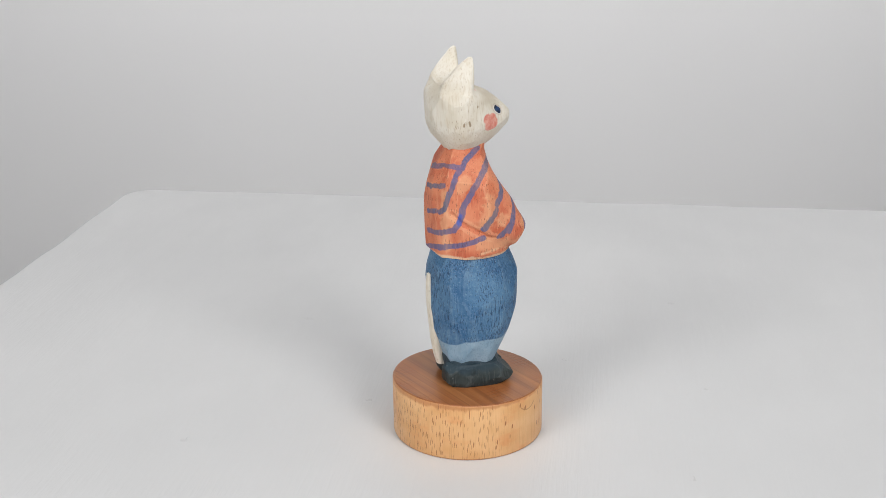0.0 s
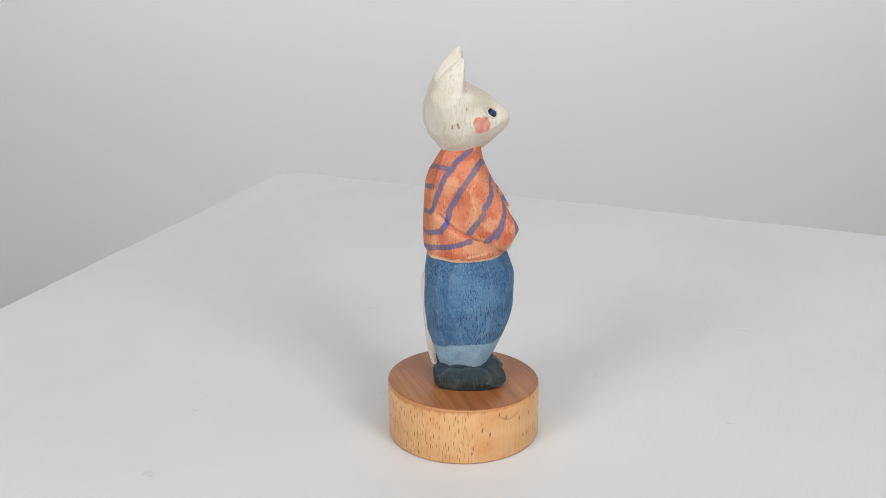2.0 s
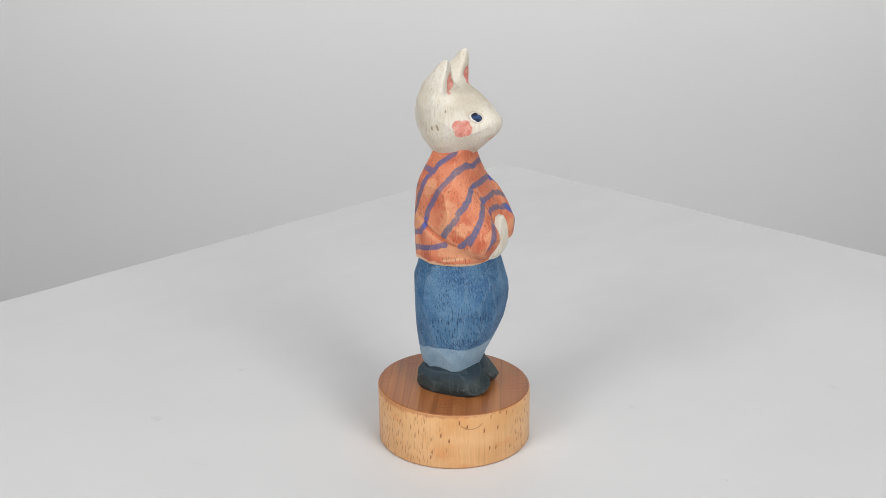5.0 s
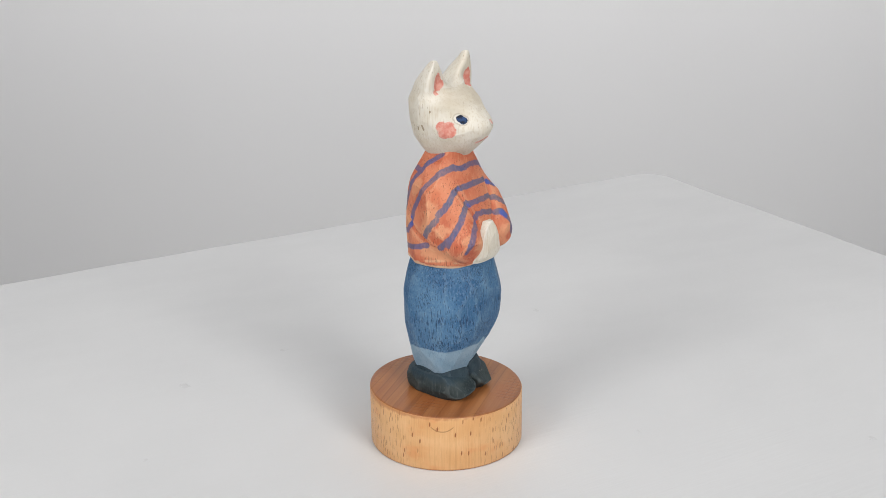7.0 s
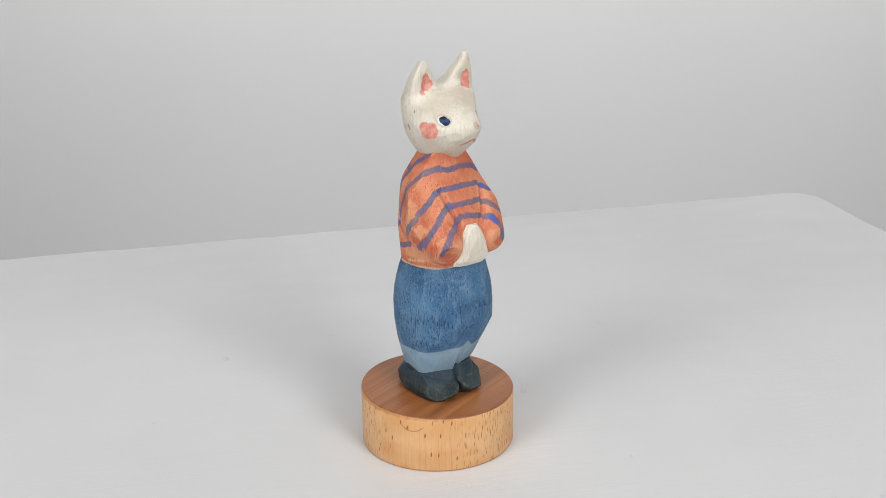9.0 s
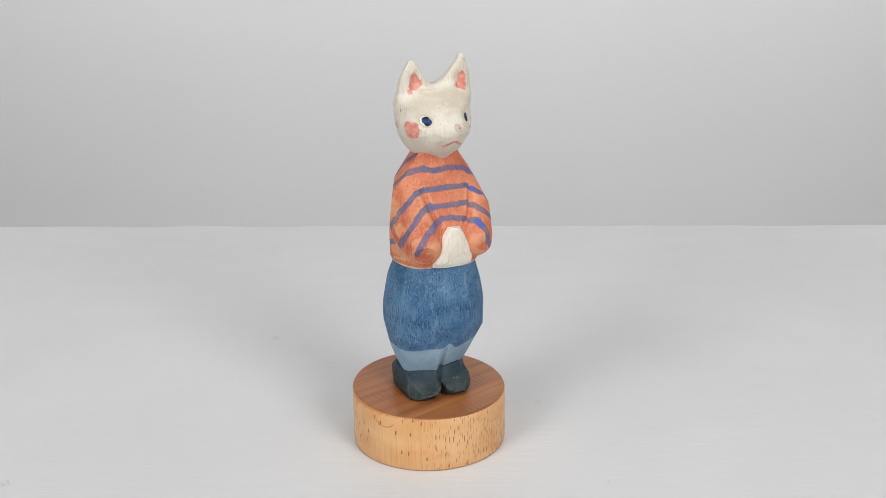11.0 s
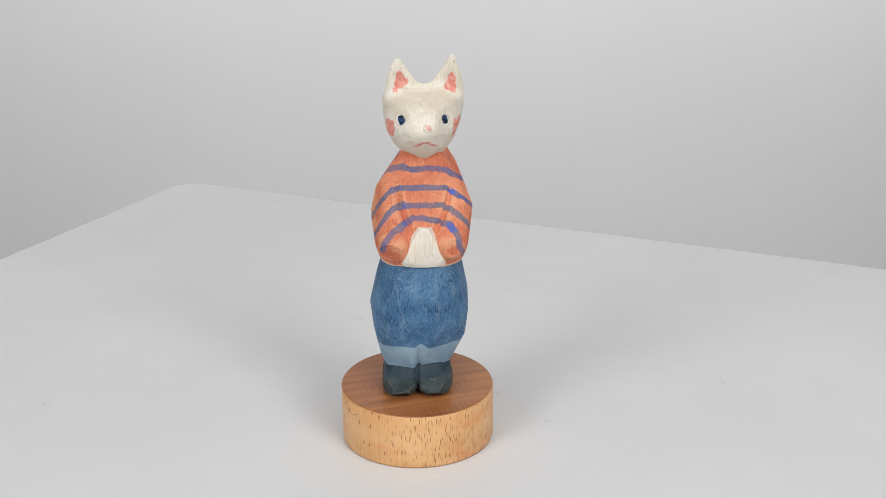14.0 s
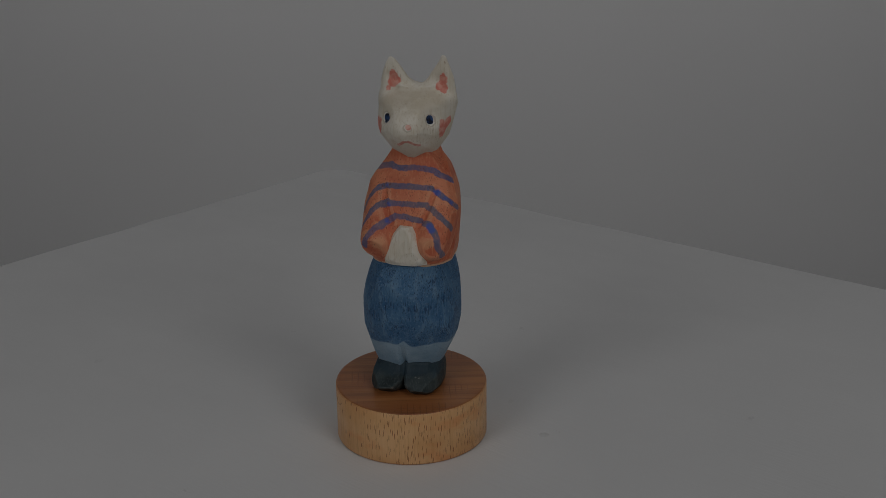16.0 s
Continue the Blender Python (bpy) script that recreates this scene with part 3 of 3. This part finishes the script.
mark("worn", 1.5, (-5.1, -13.8, 52.6))
mark("worn", 2.0, (-4.3, -15.6, 47.3))
mark("worn", 1.8, (-8.7, -14, 49.5))
mark("worn", 1.6, (-10.6, -3.6, 57.8))
mark("worn", 2.4, (-11.1, -4, 55.3), (-11.4, -2, 51.3))
mark("worn", 2.0, (-7.9, 6.9, 51.2))
mark("worn", 1.4, (-7.8, 3.1, 63.3), (-8.8, 4.1, 59.6))
mark("worn", 2.2, (-10.3, -0.9, 44.4), (-8.8, -7.7, 43.7))
mark("worn", 1.6, (-4.2, -15.7, 47.9))
mark("worn", 1.5, (10.3, -15.5, 47.6))
mark("worn", 1.4, (-6.6, 8.6, 43.3), (-5.8, 8.3, 57.9))
mark("rust", 1.6, (5.4, 7.5, 67.2))
mark("rust", 1.4, (-9, -2.7, 61.9))
mark("rust", 1.5, (-9.5, -4.1, 59.7))
mark("rust", 1.2, (-11.3, -3.2, 48.3), (-10.6, -7.9, 46.8))
mark("rust", 1.2, (-0.7, -11.1, 55.2))
mark("rust", 1.3, (7.4, -11.3, 54.4))
mark("rust", 1.7, (-4.6, -1.5, 69.5))
mark("rust", 1.7, (11.9, -0.9, 66.7))
mark("rust", 1.5, (-9.1, -4.1, 60.5))
mark("rust", 0.7, (-9.3, 4.5, 50.8), (-10.1, 2.2, 49), (-10.4, -0.9, 47.4))
mark("rust", 1.3, (14.9, -3, 60.7))
mark("bare", 0.35, (-10.3, -0.9, 41.5), (-9.7, -4.8, 42.1), (-6.4, -10.6, 42.5))
mark("bare", 0.35, (-7.5, -9.1, 41.8), (-5.9, -10.6, 41.5))
mark("navy", 1.1, (-2.2, -7.3, 80.7), (-1.7, -7.8, 80.2))
mark("navy", 1.2, (9.1, -7.8, 80.8))
mark("halo", 1.4, (-2.7, -7.0, 80.9), (-1.8, -7.8, 80.3))
mark("halo", 1.55, (9.2, -7.7, 80.7))
mark("halo", 1.0, (4.2, -12.6, 79.2))
mark("pink", 1.5, (-5.6, -3.9, 79.2))
mark("pink", 1.5, (-4.8, -5.7, 79.1))
mark("pink", 1.3, (-4.4, -5.7, 77.2))
mark("pink", 1.3, (-5.3, -4.1, 77.5))
mark("pink", 1.2, (12.6, -1.8, 79.6), (11.9, -3.9, 78.6), (11.3, -3.9, 76.5))
mark("pink", 1.0, (11.6, -4.9, 79.6), (11.0, -5.2, 77.8))
mark("pink", 1.5, (11.6, -4.2, 78.5), (11.1, -4.2, 77.4))
mark("tan", 2.4, (-5.0, -4.5, 85.4), (0.5, -7.6, 85.2), (6.5, -7.6, 85.2), (11.5, -4.0, 85.4))
mark("tan", 2.0, (-1.0, -3.5, 87.6), (3.4, -4.0, 87.8), (8.0, -3.5, 87.6))
mark("tan", 1.2, (3.0, -10.5, 82.5), (4.5, -9.5, 83.5))
mark("pink", 0.5, (-3.4, -0.9, 92.7))
mark("pink", 1.0, (-3.1, -0.6, 91.7))
mark("pink", 1.5, (-2.9, 0, 90))
mark("pink", 1.3, (-1.9, -0.2, 89.6))
mark("pink", 1.3, (-3.7, -0.1, 88.8))
mark("pink", 0.8, (-4.3, -0.2, 87.7))
mark("pink", 0.5, (11.3, -0.5, 91.8))
mark("pink", 0.9, (11.2, -0.4, 90.7))
mark("pink", 1.3, (10.8, -0, 89.2))
mark("pink", 1.2, (10.1, -0, 88.5))
mark("pink", 1.2, (11.1, -0.2, 88))
mark("pink", 0.6, (11.4, -1, 87.2))
mark("pink", 1.8, (-5.2, -4.9, 78.4), (-4.6, -5.8, 78.1))
mark("pink", 1.3, (-3.0, -0.3, 91.2), (-3.3, -0.2, 89.0))
mark("pink", 1.2, (11.0, -0.3, 90.9), (10.8, -0.2, 88.8))
mark("rose", 0.8, (4.2, -12.5, 79.3))
mark("rose", 0.45, (0.9, -10.5, 74.1), (2, -11.6, 74.8), (3, -12.2, 75.5), (4.1, -11.9, 75.7), (5.3, -10.9, 74.9), (6.6, -9.7, 74))
mark("speck", 0.28, (-6.7, 2.8, 78.8), (-6.4, 2.7, 77.9))
mark("speck", 0.3, (-6.7, 1.6, 79.1), (-6.5, 1.3, 78.2))
mark("speck", 0.22, (-6.7, -0.9, 83.2), (-6.7, -0.9, 82.6))


def paint(v):
    """Painted marks as distance fields over the carving."""
    f = {}
    head, shirt = v[v[:, 2] > 71], v[(v[:, 2] > 40) & (v[:, 2] < 72)]
    on = {name: head for name in ("halo", "pink", "rose", "navy", "speck", "tan")}
    on.update({name: shirt for name in ("stripe", "bright")})
    for name in ("halo", "pink", "rose", "navy", "worn", "rust", "bare", "stripe", "bright", "speck", "crease", "tan"):
        chains = MARKS[name]
        if name in on:
            skin_of = on[name]
            chains = [[(*skin_of[((skin_of - np.array(p[:3])) ** 2).sum(1).argmin()], p[3]) for p in chain] for chain in chains]
        f[name] = np.min([stroke(v, chain) for chain in chains], axis=0)
    peak = np.exp(-((v[:, 0] - 1.6) / 1.3) ** 2) * (v[:, 1] < 0)
    f["hem"] = v[:, 2] - 40.3
    f["cuff"] = v[:, 2] - 15.7 - 1.9 * peak + 2.6 * np.clip((v[:, 1] - 4) / 5, 0, 1) + 0.5 * np.sin(v[:, 0] * 0.5)
    return f


def jumper():
    """Body and both sleeves of the jumper, blended into one block."""
    rows = np.array([(39.9, 2.1, 11.9, -12.4, 10.8), (41.0, 2.1, 12.4, -13.0, 11.1), (43, 2.2, 12.5, -13.4, 11.2), (46, 2.35, 12.6, -13.2, 11.3), (50, 2.5, 12.7, -12.7, 11.2),
                     (52.5, 2.6, 12.7, -12.2, 11.1), (55, 2.6, 12.6, -11.3, 11.0), (57.5, 2.65, 12.5, -10.2, 10.8), (60, 2.7, 12.2, -9.1, 10.6), (63.4, 2.75, 11.3, -7.5, 9.8),
                     (66.5, 2.8, 10.0, -6.2, 8.6), (69.8, 2.8, 7.6, -5.5, 6.5), (71.4, 2.8, 6.9, -5.9, 6.4), (73.2, 2.85, 5.8, -6.0, 6.0)])
    arms = [([(-3.7, 0.2, 65.0), (-6.0, -0.6, 60.0), (-7.0, -1.6, 54.5), (-6.7, -4.6, 49.6), (-5.9, -8.2, 47.7), (-5.4, -10.7, 46.9)], [3.4, 4.5, 4.9, 5.1, 5.0, 4.7]),
            ([(-4.5, -1.5, 62.0), (-4.9, -7.4, 53.6), (-5.4, -10.7, 47.0)], [4.5, 4.8, 4.7]),
            ([(8.7, 0.2, 65.0), (10.3, -1.0, 60.0), (11.7, -5.6, 55.0), (11.2, -8.2, 51.0), (10.6, -9.6, 48.2), (10.2, -10.6, 46.9)], [3.4, 4.5, 4.9, 4.9, 4.8, 4.5]),
            ([(9.3, -0.6, 62.0), (10.5, -6.9, 52.6), (10.2, -10.6, 47.0)], [3.7, 4.8, 4.5])]
    n, step = 200, 0.45
    zs = np.arange(39.9, 73.2, step)
    cx, rx, fr, bk = (np.interp(zs, rows[:, 0], rows[:, k])[:, None] for k in range(1, 5))
    a = (np.arange(n) * 2 * np.pi / n)[None, :]
    c, sn = np.cos(a), np.sin(a)
    ry = np.where(sn < 0, -fr, bk)
    wall = ((np.abs(c) / rx) ** 2.25 + (np.abs(sn) / ry) ** 2.25) ** (-1 / 2.25)
    rho = np.arange(3.0, 21.0, 0.12)
    x = (cx + 0 * c)[..., None] + c[..., None] * rho
    y = (sn + 0 * cx)[..., None] * rho
    z = zs[:, None, None] + 0 * x
    p = np.stack([x, y, z], -1).reshape(-1, 3)
    d = (rho - wall[..., None]).reshape(-1)
    for path, radii in arms:
        arm = stroke(p, [(*q, r) for q, r in zip(path, radii)])
        h = np.clip(1.6 - np.abs(d - arm), 0, None) / 1.6
        d = np.minimum(d, arm) - h * h * 1.6 / 4
    d = d.reshape(len(zs), n, len(rho))
    last = len(rho) - 2 - np.argmax(d[..., ::-1] < 0, axis=-1)
    last = np.clip(last + 1, 0, len(rho) - 2)
    d0 = np.take_along_axis(d, last[..., None], -1)[..., 0]
    d1 = np.take_along_axis(d, last[..., None] + 1, -1)[..., 0]
    r = rho[last] + 0.12 * np.clip(d0 / (d0 - d1 - 1e-9), 0, 1)
    rings = [np.column_stack([cx[k] + c[0] * r[k], sn[0] * r[k], np.full(n, zs[k])]) for k in range(len(zs))]
    return close_rings(rings, n)


def shells():
    """The pieces of the carving: vertices, quads, material."""
    rng = np.random.default_rng(7)
    out = []

    def add(shell, mat, cuts, depth, reach=6.0):
        v, q = whittle(*shell, rng, cuts, depth, reach)
        out.append((v, q, mat))

    for side in (-1, 1):
        cx = 0.1 + side * 4.95
        heel = 0.0 if side < 0 else 1.3
        shoe = loft([(-0.4, cx, 4.5, -9.2, 7.0 - heel, 2.5, 2.6, -1), (0.8, cx, 5.2, -11.9, 8.9 - heel, 3.1, 2.8, -1), (2.8, cx, 5.6, -12.6, 9.4 - heel, 3.3, 2.8, -1),
                     (4.6, cx, 5.5, -12.0, 9.4 - heel, 3.3, 2.8, -1), (6.0, cx, 5.1, -10.4, 9.0 - heel, 2.6, 2.6, -1), (7.4, cx, 4.2, -8.0, 7.5 - heel, 2.2, 2.2, -1)], 0.4, 96)
        plane_off(shoe[0], (cx, -9.6, 5.0), (side * 0.15, -0.62, 0.75), 6.5)
        plane_off(shoe[0], (cx + side * 4.6, -8.4, 3.0), (side * 0.8, -0.6, 0.2), 6.0)
        add(shoe, 3, 60, 0.45, 8.0)
    ankles = loft([(0.3, 0.1, 8.6, -8.2, 6.8, 3, 3, 0), (4.5, 0.2, 9.6, -9.4, 7.6, 3, 3, 0), (7.0, 0.3, 9.7, -8.9, 8.2, 2.6, 2.6, 0), (8.6, 0.5, 9.2, -8.0, 8.2, 2.4, 2.4, 0)], 0.4, 96)
    ankles[0][:, 1] += 0.9 * np.exp(-((ankles[0][:, 0] - 0.1) / 0.8) ** 2) * (ankles[0][:, 1] < -4)
    add(ankles, 3, 40, 0.4, 6.0)
    v, q = loft([(7.0, 0.5, 9.7, -8.3, 8.7, 2.3, 2.3, 0), (8.0, 0.6, 10.3, -8.8, 9.1, 2.3, 2.3, 0), (11.5, 0.8, 11.9, -10.2, 10.1, 2.3, 2.3, 0),
                 (16, 1.1, 13.5, -12.1, 10.6, 2.3, 2.3, -1), (20, 1.3, 14.3, -14.1, 10.9, 2.3, 2.3, -1), (24, 1.4, 14.5, -15.1, 11.4, 2.3, 2.3, -1),
                 (28.5, 1.4, 14.4, -15.4, 11.8, 2.3, 2.3, -1), (33, 1.45, 13.6, -15.2, 11.6, 2.3, 2.3, -1), (38, 1.6, 12.5, -13.9, 10.7, 2.3, 2.3, -1), (41.5, 1.9, 11.0, -12.4, 9.6, 2.3, 2.3, -1)])
    crease = np.exp(-((v[:, 0] - 0.6) / 1.1) ** 2) * np.clip((17 - v[:, 2]) / 9, 0, 1)
    v[:, 1] += np.where(v[:, 1] < 0, 2.4, -1.6) * crease * (np.abs(v[:, 1]) > 4)
    out.append((*whittle(v, q, rng, 170, 0.8, 13.0), 2))
    tail = loft([(4.8, 0.8, 1.4, 6.0, 9.4, 2, 2, 8), (8.0, 0.9, 2.0, 6.5, 10.3, 2, 2, 9), (13, 1.2, 2.6, 8, 11.0, 2, 2, 9.5), (20, 1.4, 2.7, 8, 11.6, 2, 2, 10),
                 (28, 1.5, 2.3, 9, 12.2, 2, 2, 11), (31.5, 1.5, 1.6, 9.5, 12.1, 2, 2, 11), (33.2, 1.5, 0.6, 10.5, 11.8, 2, 2, 11)], 0.5, 48)
    add(tail, 0, 40, 0.2)
    v, q = whittle(*jumper(), rng, 120, 0.95, 11.5)
    fold = np.full(len(v), 9.0)
    for chain in MARKS["crease"]:
        fold = np.minimum(fold, stroke(v, chain))
    v -= normals(v, q) * (0.6 * np.exp(-(np.clip(fold, 0, None) / 0.55) ** 2))[:, None]
    out.append((v, q, 1))
    paws = loft([(40.7, 2.6, 6.3, -13.4, -6, 2.8, 2, -9), (41.9, 2.7, 7.0, -14.8, -6, 2.8, 2, -9), (44.5, 2.6, 6.2, -15.2, -6, 2.8, 2, -9), (48, 2.7, 5.2, -15.2, -6, 2.6, 2, -9),
                 (50.8, 3.0, 3.3, -14.7, -6, 2.4, 2, -9), (52.1, 3.1, 2.1, -13.8, -8, 2.2, 2, -9)], 0.4, 96)
    add(paws, 0, 80, 0.4, 6.0)
    step, lo = 0.36, (-11.0, -17.0, 68.6)
    x, y, z = np.meshgrid(*(np.arange(a, b, step) for a, b in zip(lo, (17.5, 14.5, 99.0))), indexing="ij")
    d = solid(x, y, z, [(69.6, 2.9, 5.6, -6.0, 6.2, 1.9, 1.9, 1), (72, 2.9, 8.1, -9.2, 8.0, 1.8, 1.9, 1), (74.5, 2.85, 9.5, -12.3, 9.9, 1.75, 1.9, 1), (76.4, 2.8, 10.3, -13.7, 10.6, 1.75, 1.9, 1),
                       (78.2, 2.8, 10.8, -14.2, 11.0, 1.65, 1.9, 1), (79.9, 2.85, 11.1, -14.4, 11.2, 1.45, 1.9, 1), (82, 3.0, 11.2, -12.4, 11.0, 1.35, 1.9, 1), (85, 3.2, 10.9, -8.4, 10.0, 1.7, 1.9, 1),
                       (86.6, 3.4, 10.0, -4.4, 8.8, 1.9, 1.9, 1), (87.5, 3.6, 8.2, -1.8, 7.6, 2, 2, 1), (88.1, 3.7, 6.2, -0.6, 6.2, 2, 2, 1)], 0.4, 160, 7, 25)
    for cx, lean, tip, wide in ((-2.7, -0.9, 96.3, 0.2), (9.9, 1.25, 97.0, 0.25)):
        inward = 0.25 * (3.4 - cx)
        ear = solid(x, y, z, [(75, cx + 1.6 * inward, 1.2, 2.0, 5.0, 2, 2, 3), (79.5, cx + inward, 2.5, 1.4, 7.2, 2.2, 1.7, 2.5), (82.5, cx + 0.3 * inward, 3.3, 1.0, 8.0, 2.3, 1.6, 2), (85, cx, 3.9 + wide, 0.1, 8.6, 2.4, 1.6, 1.5),
                              (88.4, cx - 0.1 * lean, 4.2 + wide, -0.7, 7.6, 2.5, 1.6, 0.8), (92, cx + 0.5 * lean, 2.9 + wide, -1.0, 5.4, 2.4, 1.5, 0.3), (95, cx + lean, 1.55, -1.1, 2.6, 2, 1.5, 0.1),
                              (tip - 0.5, cx + 1.1 * lean, 0.95, -0.9, 1.4, 2, 2, 0), (tip, cx + 1.1 * lean, 0.7, -0.7, 1.0, 2, 2, 0)], 0.4, 72, 3)
        d = blend(d, ear, 3.6)
    v, q = skin(d, lo, step)
    v = v + 0.6 * (relax(v, q, v, 1) - v)
    for cx, lean in ((-2.85, -0.7), (9.75, 0.95)):
        v[:, 1] += 1.1 * np.exp(-((v[:, 0] - cx - 0.3 * lean) / 1.5) ** 2 - ((v[:, 2] - 89.6) / 2.3) ** 2) * (v[:, 1] < 0.6)
    n = normals(v, q)
    for eye in ((-2.3, -8.2, 80.5), (9.2, -7.9, 80.7)):
        v = v - n * (0.75 * np.exp(-((v - eye) ** 2).sum(1) / 5.0))[:, None]
    add((v, q), 0, 260, 0.34, 7.0)
    return out


def carved_cat():
    made = shells()
    fields = collections.defaultdict(list)
    verts, faces, mats, at = [], [], [], 0
    for v, q, mat in made:
        fields["ridge"].append(ridges(v, q))
        verts.append(v), faces.append(q + at), mats.append(np.full(len(q), mat))
        at += len(v)
    v = np.concatenate(verts)
    q = np.concatenate(faces)
    me = bpy.data.meshes.new("carved_cat")
    me.from_pydata((v / 1000).tolist(), [], q.tolist())
    for m in (CREAM, SHIRT, TROUSERS, SHOE):
        me.materials.append(m)
    me.polygons.foreach_set("material_index", np.concatenate(mats).astype(np.int32))
    for name, values in paint(v).items():
        me.attributes.new(name, "FLOAT", "POINT").data.foreach_set("value", values.astype(np.float32))
    me.attributes.new("ridge", "FLOAT", "POINT").data.foreach_set("value", np.concatenate(fields["ridge"]).astype(np.float32))
    me.validate()
    ob = new("carved_cat", me)
    return tagged(ob, "hand-carved wooden cat in orange striped jumper and blue trousers", "figurine")


board, plate, disc, cat = turning_board(), turntable(), stand(), carved_cat()


def motions():
    """The turntable carries board, stand and carving round at a steady pace."""
    times = [0.0, 0.1, 0.3] + [0.5 * k for k in range(1, 32)] + [15.7, 15.9, 16.0]
    rows = {"board": [], "plate": [], "disc": [], "cat": []}
    for t in times:
        spin = pose(0, 0, 0, 0, 0, SPIN * t)
        rows["board"].append((t, spin @ pose(0, 0, 0, 0, 0, BOARD_TURN)))
        rows["plate"].append((t, spin))
        rows["disc"].append((t, spin @ pose(0.00904, -0.00359, 0, 0, 0, 107)))
        rows["cat"].append((t, spin @ pose(0.00904, -0.00359, STAND_H / 1000, 0, 0, 107)))
    walk(board, rows["board"])
    walk(plate, rows["plate"])
    walk(disc, rows["disc"])
    walk(cat, rows["cat"])


motions()
